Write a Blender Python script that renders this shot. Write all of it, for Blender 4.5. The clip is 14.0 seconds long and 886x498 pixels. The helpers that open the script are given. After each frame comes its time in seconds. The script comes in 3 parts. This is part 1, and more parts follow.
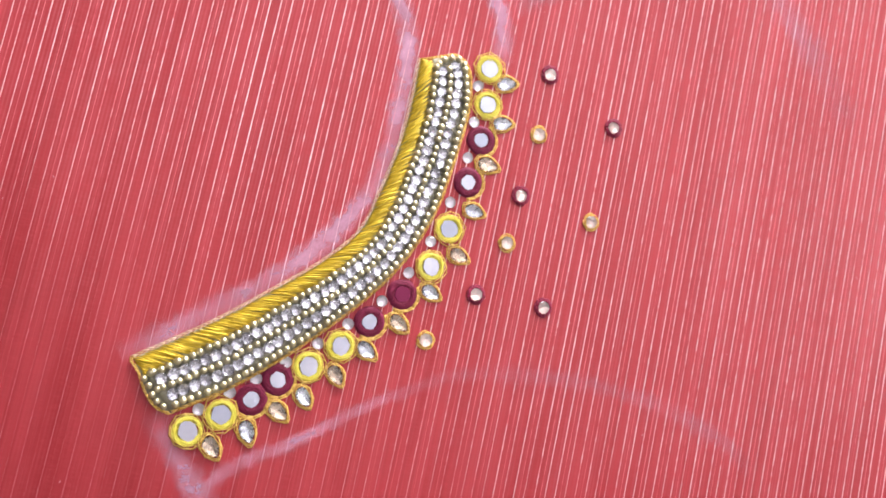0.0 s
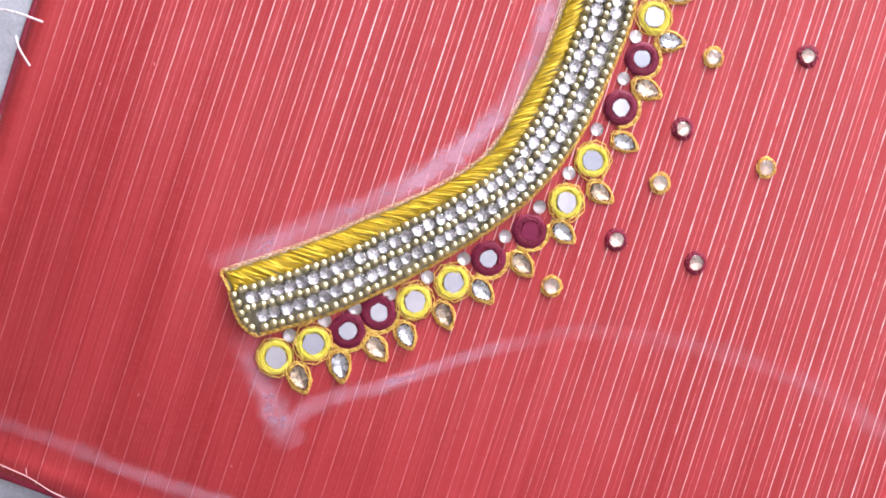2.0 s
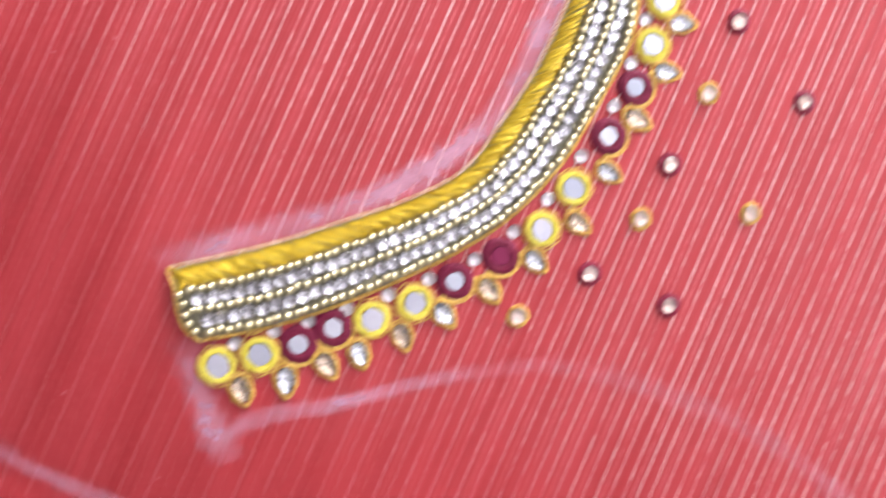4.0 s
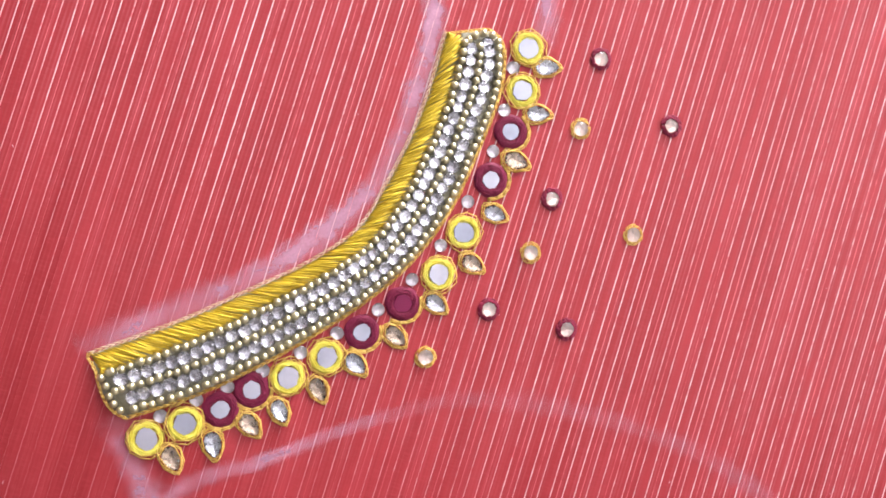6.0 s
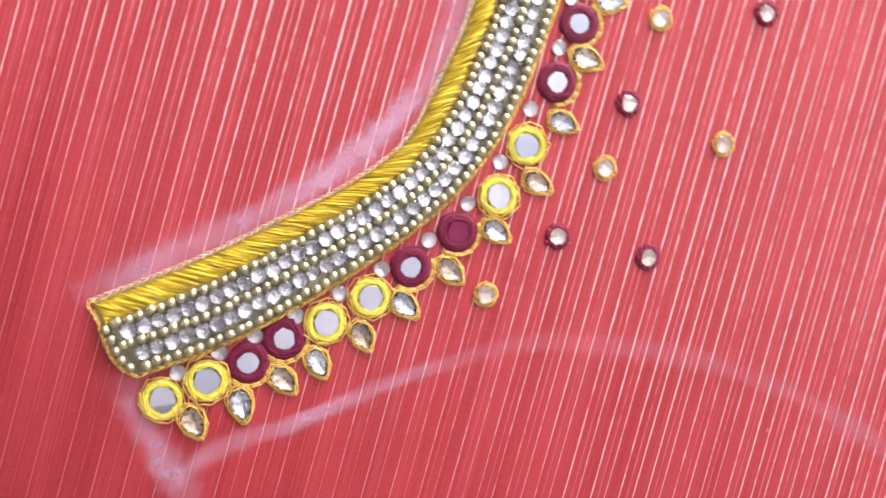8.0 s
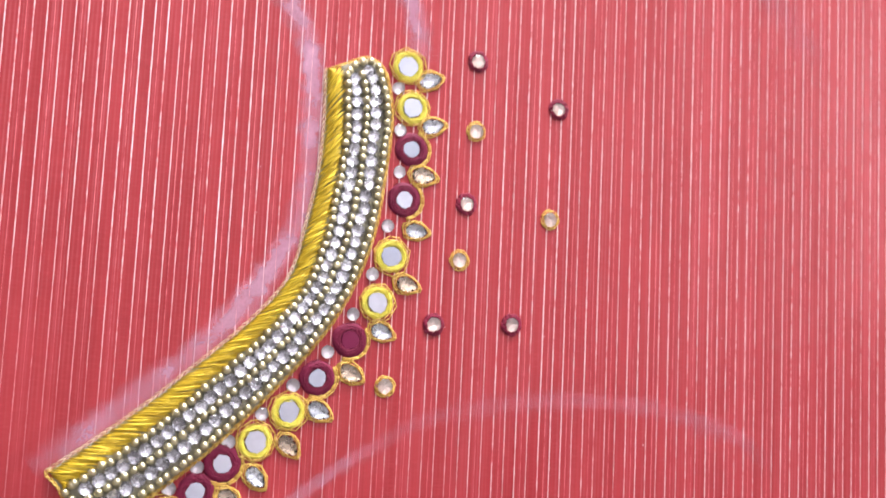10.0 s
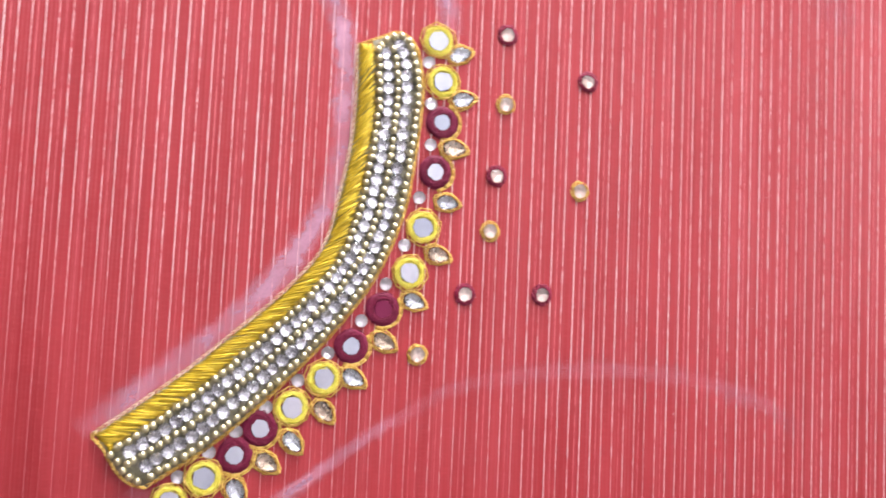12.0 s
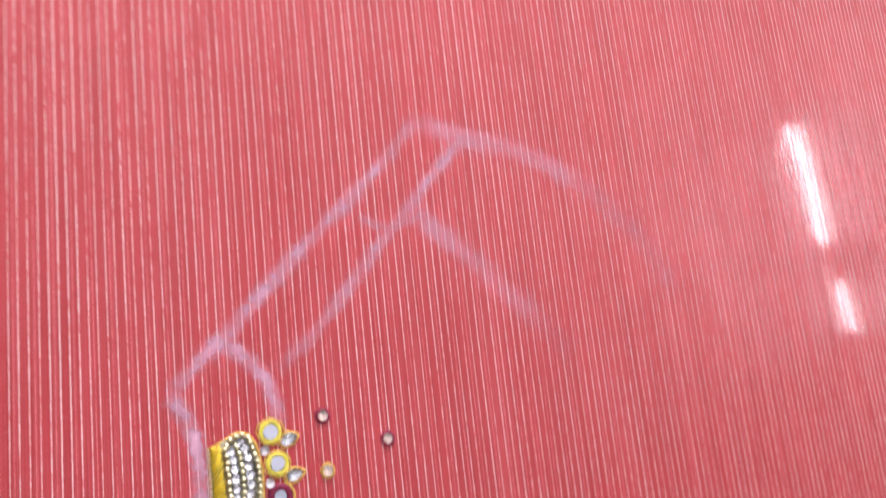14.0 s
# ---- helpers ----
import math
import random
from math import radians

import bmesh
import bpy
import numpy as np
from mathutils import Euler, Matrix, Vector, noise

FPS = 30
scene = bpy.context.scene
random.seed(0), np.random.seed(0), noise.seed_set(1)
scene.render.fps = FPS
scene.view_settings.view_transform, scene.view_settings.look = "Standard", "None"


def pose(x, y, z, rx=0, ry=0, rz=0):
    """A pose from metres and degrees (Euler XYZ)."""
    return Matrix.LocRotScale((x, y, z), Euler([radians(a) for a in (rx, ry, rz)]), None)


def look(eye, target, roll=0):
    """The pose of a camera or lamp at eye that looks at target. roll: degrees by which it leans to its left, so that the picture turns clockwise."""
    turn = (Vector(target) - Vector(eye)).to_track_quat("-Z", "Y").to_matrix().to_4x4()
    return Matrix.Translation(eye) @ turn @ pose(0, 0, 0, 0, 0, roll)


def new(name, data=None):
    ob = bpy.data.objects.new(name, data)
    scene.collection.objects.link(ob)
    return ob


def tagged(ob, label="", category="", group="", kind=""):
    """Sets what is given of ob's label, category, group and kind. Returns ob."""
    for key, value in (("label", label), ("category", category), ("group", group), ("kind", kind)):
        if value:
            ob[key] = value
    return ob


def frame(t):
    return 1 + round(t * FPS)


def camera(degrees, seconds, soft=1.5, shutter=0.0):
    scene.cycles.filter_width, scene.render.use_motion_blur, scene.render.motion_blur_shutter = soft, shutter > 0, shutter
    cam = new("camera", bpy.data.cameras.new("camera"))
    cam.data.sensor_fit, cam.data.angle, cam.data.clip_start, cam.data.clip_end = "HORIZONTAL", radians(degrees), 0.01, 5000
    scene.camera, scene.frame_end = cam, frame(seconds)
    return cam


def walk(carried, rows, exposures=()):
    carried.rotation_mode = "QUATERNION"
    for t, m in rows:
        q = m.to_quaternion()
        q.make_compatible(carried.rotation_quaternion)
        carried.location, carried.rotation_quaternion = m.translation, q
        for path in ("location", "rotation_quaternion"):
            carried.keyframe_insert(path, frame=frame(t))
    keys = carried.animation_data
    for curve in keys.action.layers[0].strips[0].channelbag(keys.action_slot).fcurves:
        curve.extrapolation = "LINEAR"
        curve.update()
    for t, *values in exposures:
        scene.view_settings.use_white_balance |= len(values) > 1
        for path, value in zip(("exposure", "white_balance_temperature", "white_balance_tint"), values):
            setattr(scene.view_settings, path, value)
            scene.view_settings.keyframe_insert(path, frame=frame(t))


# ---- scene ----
cam = camera(50.0, 14.0, soft=1.65, shutter=0.5)
ROWS = [
    (0.0, -0.09141, -0.00770, 0.27877, 3.357, -18.719, -5.831),
    (0.5, -0.08754, -0.00699, 0.26818, 2.383, -17.451, -3.533),
    (0.9, -0.07965, -0.01616, 0.26244, 3.184, -11.654, -2.692),
    (1.0, -0.08058, -0.01237, 0.25792, 2.018, -10.918, -2.524),
    (1.5, -0.07425, -0.00643, 0.24802, -1.890, -8.440, 0.068),
    (2.0, -0.06973, -0.00819, 0.24544, -2.126, -8.433, -0.040),
    (2.5, -0.06719, -0.01464, 0.23693, -2.496, -7.311, 0.404),
    (3.0, -0.06539, -0.01905, 0.23501, -2.116, -6.783, 0.494),
    (3.5, -0.07164, -0.02132, 0.23019, -1.735, -7.551, 2.169),
    (4.0, -0.07216, -0.00184, 0.22977, -3.727, -11.278, 5.833),
    (4.2, -0.07551, 0.00750, 0.22887, -4.467, -14.094, 7.540),
    (6.3, -0.05573, 0.01166, 0.25042, -1.925, -13.036, -1.380),
    (6.5, -0.05670, 0.00879, 0.25022, -1.662, -13.031, -1.445),
    (6.8, -0.05626, -0.00221, 0.24164, 0.156, -14.091, -2.752),
    (7.0, -0.05031, -0.00716, 0.22912, -1.225, -12.813, -2.463),
    (7.2, -0.05143, -0.01269, 0.22210, -2.547, -9.513, -0.605),
    (7.5, -0.05556, -0.01418, 0.22105, -2.918, -6.245, 0.970),
    (7.8, -0.06133, -0.00060, 0.21341, -4.556, -9.378, 0.333),
    (8.0, -0.06111, 0.00433, 0.20793, -4.999, -13.078, -2.536),
    (8.5, -0.05450, 0.00420, 0.21309, -3.219, -14.003, -8.486),
    (8.9, -0.05394, -0.00136, 0.21865, -1.633, -14.424, -7.813),
    (9.0, -0.05630, 0.00088, 0.22265, -1.689, -15.131, -6.562),
    (9.1, -0.05750, 0.00358, 0.22270, -1.461, -15.953, -6.234),
    (9.2, -0.05868, 0.00789, 0.22438, -0.823, -17.084, -7.375),
    (11.3, -0.07614, 0.00356, 0.27510, 8.825, -19.712, -18.688),
    (11.5, -0.07233, 0.00023, 0.26949, 6.530, -18.050, -16.231),
    (11.7, -0.06835, -0.00139, 0.26346, 4.867, -16.250, -15.044),
    (12.0, -0.06893, 0.00325, 0.25356, 3.741, -17.125, -15.807),
    (12.5, -0.06474, 0.00374, 0.26199, 7.507, -20.332, -23.470),
    (12.9, -0.06576, 0.00236, 0.26685, 9.598, -19.782, -28.892),
    (13.0, -0.06816, 0.00645, 0.26556, 9.478, -20.775, -29.392),
    (13.2, -0.07365, 0.01607, 0.26302, 9.983, -22.625, -31.360),
    (13.4, -0.08069, 0.03275, 0.26685, 12.318, -24.850, -32.487),
    (13.5, -0.08244, 0.04243, 0.27433, 13.656, -26.147, -31.690),
    (13.6, -0.08389, 0.05123, 0.28749, 15.055, -26.758, -32.183),
    (13.7, -0.08396, 0.05876, 0.30112, 15.801, -27.208, -30.821),
    (13.8, -0.08561, 0.06420, 0.31656, 16.415, -27.482, -29.480),
    (13.9, -0.08536, 0.06896, 0.32960, 16.521, -27.763, -28.017),
    (14.0, -0.08626, 0.07292, 0.34098, 16.282, -27.799, -25.725),
]
walk(cam, [(t, pose(x, y, z, rx, ry, rz)) for t, x, y, z, rx, ry, rz in ROWS], [(0.0, -0.10), (1.5, 0.03), (2.5, 0.03), (4.2, 0.04), (6.3, -0.08), (7.5, 0.02), (8.3, 0.06), (9.0, -0.06), (11.5, -0.12), (12.5, -0.06), (13.0, -0.06), (13.5, -0.09), (14.0, -0.21)])

# ---- world and light ----
world = bpy.data.worlds.new("world")
scene.world = world
world.use_nodes = True
wn = world.node_tree.nodes
sky = wn.new("ShaderNodeTexSky")
sky.sky_type = 'NISHITA'
sky.sun_disc = False
sky.sun_elevation, sky.sun_rotation = radians(40), radians(30)
wn["Background"].inputs["Strength"].default_value = 0.1
world.node_tree.links.new(sky.outputs[0], wn["Background"].inputs["Color"])

MM = 0.001
ROOM = (-0.62, 3.11, -0.70, 4.4, -0.5, 2.5)      # x0 x1 y0 y1 z0 z1
# unseen window, added to hold the lamp that lights the room
WINDOW = (1.4, 3.0, 0.3, 2.1)                 # x0 x1 z0 z1, in the wall at y1
added_lamp_data = bpy.data.lights.new("added_window_light", 'AREA')
added_lamp_data.shape, added_lamp_data.size, added_lamp_data.size_y = 'RECTANGLE', WINDOW[1] - WINDOW[0], WINDOW[3] - WINDOW[2]
added_lamp_data.energy, added_lamp_data.color = 575.0, (0.97, 0.97, 1.0)
added_lamp = new("added_window_light", added_lamp_data)
added_lamp.matrix_world = look((2.2, 4.44, 1.2), (1.6, 0, 0.85))


# ---- materials ----
class Mat:
    """A small builder of node materials."""

    def __init__(self, name, **values):
        self.m = bpy.data.materials.new(name)
        self.m.use_nodes = True
        self.t = self.m.node_tree
        self.b = self.t.nodes["Principled BSDF"]
        for key, value in values.items():
            self.put(self.b.inputs[key.replace("_", " ")], value)

    def put(self, socket, value):
        if isinstance(value, bpy.types.NodeSocket):
            self.t.links.new(value, socket)
        elif isinstance(value, tuple) and socket.type == 'RGBA':
            socket.default_value = (*value, 1)
        else:
            socket.default_value = value

    def node(self, kind):
        return self.t.nodes.new("ShaderNode" + kind)

    def math(self, op, a, b=0.0, c=0.0, clamp=False):
        n = self.node("Math")
        n.operation, n.use_clamp = op, clamp
        for socket, value in zip(n.inputs, (a, b, c)):
            self.put(socket, value)
        return n.outputs[0]

    def place(self):
        return self.node("NewGeometry").outputs["Position"]

    def dot(self, v, w):
        n = self.node("VectorMath")
        n.operation = 'DOT_PRODUCT'
        self.put(n.inputs[0], v)
        n.inputs[1].default_value = w
        return n.outputs["Value"]

    def combine(self, x, y, z=0.0):
        n = self.node("CombineXYZ")
        for socket, value in zip(n.inputs, (x, y, z)):
            self.put(socket, value)
        return n.outputs[0]

    def noise(self, vector, scale, detail=3.0, rough=0.55):
        n = self.node("TexNoise")
        self.put(n.inputs["Vector"], vector)
        n.inputs["Scale"].default_value, n.inputs["Detail"].default_value, n.inputs["Roughness"].default_value = scale, detail, rough
        return n.outputs["Fac"]

    def ramp(self, fac, lo, hi, a=0.0, b=1.0):
        n = self.node("MapRange")
        n.interpolation_type = 'SMOOTHSTEP'
        for socket, value in zip(n.inputs, (fac, lo, hi, a, b)):
            self.put(socket, value)
        return n.outputs[0]

    def mix(self, fac, a, b, blend='MIX'):
        n = self.node("MixRGB")
        n.blend_type = blend
        for socket, value in zip(n.inputs, (fac, a, b)):
            self.put(socket, value)
        return n.outputs[0]

    def bump(self, height, strength, distance):
        n = self.node("Bump")
        n.inputs["Strength"].default_value, n.inputs["Distance"].default_value = strength, distance
        self.put(n.inputs["Height"], height)
        self.put(self.b.inputs["Normal"], n.outputs[0])


ANGLE = radians(71.5)                          # the way the woven stripes run
ALONG = (math.cos(ANGLE), math.sin(ANGLE), 0.0)
ACROSS = (math.sin(ANGLE), -math.cos(ANGLE), 0.0)
PITCH = 3.16 * MM


def silk_material():
    k = Mat("red_silk", Roughness=0.5, Metallic=0.16)
    p = k.place()
    s, v = k.dot(p, ACROSS), k.dot(p, ALONG)
    band = k.noise(k.combine(k.math('MULTIPLY', s, 1.0), k.math('MULTIPLY', v, 0.06)), 110.0, 2.0)
    weave = k.noise(k.combine(k.math('MULTIPLY', s, 1.0), k.math('MULTIPLY', v, 0.05)), 1500.0, 2.0)
    cross = k.noise(k.combine(k.math('MULTIPLY', s, 0.12), v), 2600.0, 1.0)
    blotch = k.noise(p, 22.0, 3.0)
    # tone bands of the weave, widened to put some fold shading into the colour
    col = k.mix(k.ramp(band, 0.3, 0.7), (0.375, 0.026, 0.031), (0.455, 0.040, 0.048))
    col = k.mix(k.ramp(weave, 0.3, 0.75, 0.0, 0.35), col, (0.50, 0.050, 0.064))
    col = k.mix(k.ramp(blotch, 0.35, 0.75, 0.0, 0.35), col, (0.36, 0.021, 0.026))
    # dark streaks: weave tone plus painted shading of the folds
    streaks = k.noise(k.combine(s, k.math('MULTIPLY', v, 0.02)), 420.0, 2.0)
    col = k.mix(k.ramp(streaks, 0.5, 0.68, 0.0, 0.55), col, (0.33, 0.017, 0.021))
    # faint threads between the raised ones; their sheen's fade towards one corner is painted in
    sheen_fade = k.ramp(k.dot(p, (0.55, 0.85, 0.0)), -0.10, 0.03, 0.3, 1.0)
    col = k.mix(k.ramp(cross, 0.45, 0.75, 0.0, 0.3), col, (0.55, 0.061, 0.077))
    for shift, width, amount in ((0.28, 0.04, 0.16), (0.62, 0.05, 0.14)):
        u = k.math('ADD', k.math('DIVIDE', s, PITCH), shift + 40)
        cell = k.node("TexWhiteNoise")
        cell.noise_dimensions = '1D'
        k.put(cell.inputs["W"], k.math('FLOOR', u))
        r = cell.outputs["Value"]
        off = k.math('ABSOLUTE', k.math('SUBTRACT', k.math('FRACT', u), k.math('MULTIPLY_ADD', r, 0.2, 0.4)))
        line = k.ramp(off, width, width * 2.2, 1.0, 0.0)
        dash = k.ramp(k.noise(k.combine(k.math('FLOOR', u), k.math('MULTIPLY', v, 120.0)), 1.0, 4.0, 0.7), 0.35, 0.6)
        line = k.math('MULTIPLY', k.math('MULTIPLY', line, k.math('MULTIPLY_ADD', dash, 0.65, 0.35)), k.math('MULTIPLY', sheen_fade, k.math('MULTIPLY_ADD', r, amount, amount * 0.4)))
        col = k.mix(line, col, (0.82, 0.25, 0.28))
    k.put(k.b.inputs["Base Color"], col)
    k.put(k.b.inputs["Roughness"], k.ramp(weave, 0.3, 0.7, 0.52, 0.40))
    k.b.inputs["Coat Weight"].default_value, k.b.inputs["Coat Roughness"].default_value = 0.32, 0.07
    k.b.inputs["Sheen Weight"].default_value, k.b.inputs["Sheen Roughness"].default_value = 0.03, 0.4
    k.b.inputs["Sheen Tint"].default_value = (1.0, 0.72, 0.72, 1)
    k.b.inputs["Specular IOR Level"].default_value = 0.3
    k.bump(k.math('ADD', weave, k.math('MULTIPLY', cross, 0.6)), 0.25, 0.00012)
    return k.m


def zari_material(name, dark, light):
    k = Mat(name, Roughness=0.48, Metallic=0.15)
    p = k.place()
    g = k.node("NewGeometry").outputs["Random Per Island"]
    v = k.dot(p, ALONG)
    dash = k.noise(k.combine(k.math('MULTIPLY', g, 900.0), v), 200.0, 5.0, 0.75)
    far = k.noise(k.combine(k.math('MULTIPLY', g, 700.0), v), 18.0, 2.0)
    f = k.ramp(k.math('ADD', dash, k.math('MULTIPLY', k.math('SUBTRACT', far, 0.5), 0.8)), 0.29, 0.54)
    f = k.math('MULTIPLY', f, k.math('MULTIPLY_ADD', g, 0.35, 0.65))
    # the threads' weaker sheen towards one corner of the cloth, put into their colour
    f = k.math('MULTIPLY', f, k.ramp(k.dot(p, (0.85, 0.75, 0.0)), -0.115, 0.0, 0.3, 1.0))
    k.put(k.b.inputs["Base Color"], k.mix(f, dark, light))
    return k.m


def thread_material(name, dark, light, rough=0.42, metal=0.0):
    k = Mat(name, Roughness=rough, Metallic=metal)
    g = k.node("NewGeometry").outputs["Random Per Island"]
    grain = k.noise(k.place(), 2600.0, 2.0)
    col = k.mix(k.math('ADD', k.math('MULTIPLY', g, 0.7), k.math('MULTIPLY', grain, 0.35), clamp=True), dark, light)
    k.put(k.b.inputs["Base Color"], col)
    k.b.inputs["Specular IOR Level"].default_value = 0.35
    k.bump(grain, 0.4, 0.0001)
    return k.m


def glass_material(name, tint, rough=0.02):
    """Clear cut glass, slightly tinted, each stone a little different."""
    k = Mat(name, Roughness=rough, IOR=1.52)
    r = k.node("ObjectInfo").outputs["Random"]
    k.put(k.b.inputs["Base Color"], k.mix(r, tuple(c * 0.88 for c in tint), tuple(min(1.0, c * 1.06) for c in tint)))
    k.b.inputs["Transmission Weight"].default_value = 1.0
    return k.m


def foil_material(name, tint, rough=0.16):
    """Silvering on the back of a stone, a little crazed."""
    k = Mat(name, Metallic=1.0)
    p = k.place()
    n = k.noise(p, 900.0, 3.0)
    k.put(k.b.inputs["Base Color"], k.mix(k.ramp(n, 0.35, 0.7), tuple(c * 0.8 for c in tint), tint))
    k.put(k.b.inputs["Roughness"], k.ramp(n, 0.3, 0.7, rough, rough * 1.8))
    return k.m


def mirror_material():
    """Thin hand-cut mirror glass; bluer, darker tints put uneven reflections into the colour."""
    k = Mat("mirror_glass", Metallic=1.0, Roughness=0.03)
    r = k.node("ObjectInfo").outputs["Random"]
    cloud = k.noise(k.place(), 260.0, 2.0)
    col = k.mix(r, (0.52, 0.55, 0.64), (0.73, 0.72, 0.78))
    k.put(k.b.inputs["Base Color"], k.mix(k.ramp(cloud, 0.4, 0.75, 0.0, 0.35), col, (0.42, 0.42, 0.50)))
    return k.m


def chalk_material():
    k = Mat("lilac_chalk", Roughness=0.95, Base_Color=(0.82, 0.52, 0.70))
    uv = k.node("TexCoord").outputs["UV"]
    sep = k.node("SeparateXYZ")
    k.put(sep.inputs[0], uv)
    p = k.place()
    edge = k.math('ABSOLUTE', k.math('SUBTRACT', sep.outputs[1], 0.5))
    edge = k.math('ADD', edge, k.math('MULTIPLY', k.math('SUBTRACT', k.noise(p, 320.0, 3.0), 0.5), 0.5))
    fade = k.ramp(edge, 0.05, 0.5, 1.0, 0.0)
    grain = k.ramp(k.noise(p, 1500.0, 3.0), 0.25, 0.75, 0.8, 1.0)
    smear = k.ramp(k.noise(p, 60.0, 3.0), 0.3, 0.7, 0.35, 1.0)
    a = k.math('MULTIPLY', k.math('MULTIPLY', fade, grain), k.math('MULTIPLY', smear, sep.outputs[0]))
    k.put(k.b.inputs["Alpha"], a)
    return k.m


def plain_material(name, a, b, scale, rough, depth=0.0004):
    k = Mat(name, Roughness=rough)
    p = k.place()
    n, fine = k.noise(p, scale, 4.0), k.noise(p, scale * 14, 3.0)
    k.put(k.b.inputs["Base Color"], k.mix(k.ramp(k.math('MULTIPLY_ADD', fine, 0.4, k.math('MULTIPLY', n, 0.6)), 0.35, 0.65), a, b))
    k.bump(fine, 0.3, depth)
    return k.m


SILK, CHALK = silk_material(), chalk_material()
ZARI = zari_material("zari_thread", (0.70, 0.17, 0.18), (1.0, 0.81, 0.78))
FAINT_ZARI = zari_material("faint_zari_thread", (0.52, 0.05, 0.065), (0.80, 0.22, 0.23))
SATIN = thread_material("satin_gold_thread", (0.45, 0.27, 0.006), (0.91, 0.68, 0.06), 0.33, 0.2)
LEMON = thread_material("lemon_thread", (0.78, 0.62, 0.015), (0.95, 0.88, 0.20), 0.4)
WINE = thread_material("wine_thread", (0.17, 0.006, 0.028), (0.31, 0.014, 0.054), 0.55)
GOLD_CHAIN = thread_material("gold_chain_thread", (0.54, 0.28, 0.025), (0.93, 0.66, 0.19), 0.36, 0.3)
PALE_CHAIN = thread_material("pale_gold_thread", (0.60, 0.36, 0.13), (0.97, 0.83, 0.60), 0.35, 0.3)
MAROON = thread_material("maroon_thread", (0.125, 0.004, 0.026), (0.235, 0.009, 0.050), 0.6)
WHITE_THREAD = thread_material("white_thread", (0.75, 0.62, 0.66), (0.88, 0.82, 0.86), 0.6)
PINK_THREAD = thread_material("pink_thread", (0.72, 0.36, 0.38), (0.85, 0.55, 0.55), 0.6)
HEM = plain_material("maroon_hem", (0.24, 0.012, 0.036), (0.36, 0.020, 0.055), 500.0, 0.6)
# colour standing in for the shaded gaps between beads
GAP_SHADE = plain_material("olive_gap_shade", (0.33, 0.31, 0.22), (0.50, 0.47, 0.37), 600.0, 0.7)
BEAD = Mat("gold_bead", Base_Color=(0.73, 0.65, 0.41), Metallic=0.94, Roughness=0.28).m
CRYSTAL = glass_material("silver_crystal", (0.93, 0.92, 0.97)), foil_material("silver_foil", (0.99, 0.98, 1.0), 0.17)
PEARL_CRYSTAL = glass_material("pearl_crystal", (0.97, 0.92, 0.94), 0.05), foil_material("pearl_foil", (0.98, 0.93, 0.95), 0.3)
PINK_CRYSTAL = glass_material("rose_crystal", (1.0, 0.90, 0.86), 0.04), foil_material("rose_foil", (1.0, 0.86, 0.80), 0.28)
SMOKE = glass_material("smoky_stone", (0.88, 0.78, 0.68)), foil_material("smoky_foil", (0.97, 0.85, 0.74), 0.2)
CLEAR = glass_material("clear_stone", (0.93, 0.94, 0.97)), foil_material("clear_foil", (0.93, 0.93, 0.97), 0.2)
MIRROR = mirror_material()
# one mirror's dark maroon reflection, painted in as its base colour
DARK_REFLECTION = Mat("dark_reflection", Base_Color=(0.24, 0.02, 0.075), Metallic=0.5, Roughness=0.25).m
SHEET = plain_material("grey_cloth", (0.38, 0.39, 0.45), (0.51, 0.53, 0.60), 70.0, 0.85)
WALL = plain_material("white_paint", (0.74, 0.73, 0.77), (0.80, 0.79, 0.82), 6.0, 0.7)
# dark paint for the two unseen walls that dim the cloth's corner
SHADE_WALL = plain_material("shade_wall_paint", (0.10, 0.092, 0.095), (0.13, 0.12, 0.12), 6.0, 0.7)
FLOOR = plain_material("floor_tile", (0.40, 0.38, 0.36), (0.5, 0.48, 0.45), 5.0, 0.4)
FRAME_WOOD = plain_material("window_paint", (0.7, 0.69, 0.68), (0.78, 0.77, 0.76), 30.0, 0.5)
TUBE = Mat("tube_glow", Base_Color=(0.9, 0.9, 0.9), Emission_Color=(0.90, 0.93, 1.0), Emission_Strength=150.0).m


# ---- mesh helpers ----
def mesh_of(name, bm, material, smooth=True):
    me = bpy.data.meshes.new(name)
    for f in bm.faces:
        f.smooth = smooth
    bm.to_mesh(me)
    bm.free()
    me.materials.append(material)
    return me


def mesh_from(name, verts, faces, material, smooth=True):
    me = bpy.data.meshes.new(name)
    me.from_pydata(verts, [], faces)
    me.polygons.foreach_set("use_smooth", [smooth] * len(me.polygons))
    me.materials.append(material)
    me.update()
    return me


def part(name, data, parent=None, label="", at=None):
    ob = new(name, data)
    if parent:
        ob.parent = parent
    if at is not None:
        ob.matrix_basis = at
    if label:
        ob["label"] = label
    return ob


def box_mesh(name, x0, x1, y0, y1, z0, z1, material):
    bm = bmesh.new()
    bmesh.ops.create_cube(bm, size=1, matrix=Matrix.LocRotScale(((x0 + x1) / 2, (y0 + y1) / 2, (z0 + z1) / 2), None, (x1 - x0, y1 - y0, z1 - z0)))
    return mesh_of(name, bm, material, False)


def smooth_path(points, count):
    """A rounded path through control points, count points at even steps."""
    p = np.array([points[0], *points, points[-1]], float)
    out = []
    for i in range(1, len(p) - 2):
        for u in np.linspace(0, 1, 24, endpoint=False):
            a, b, c, d = p[i - 1:i + 3]
            out.append(0.5 * (2 * b + (c - a) * u + (2 * a - 5 * b + 4 * c - d) * u * u + (3 * b - a - 3 * c + d) * u ** 3))
    out.append(p[-2])
    return even(np.array(out), count)


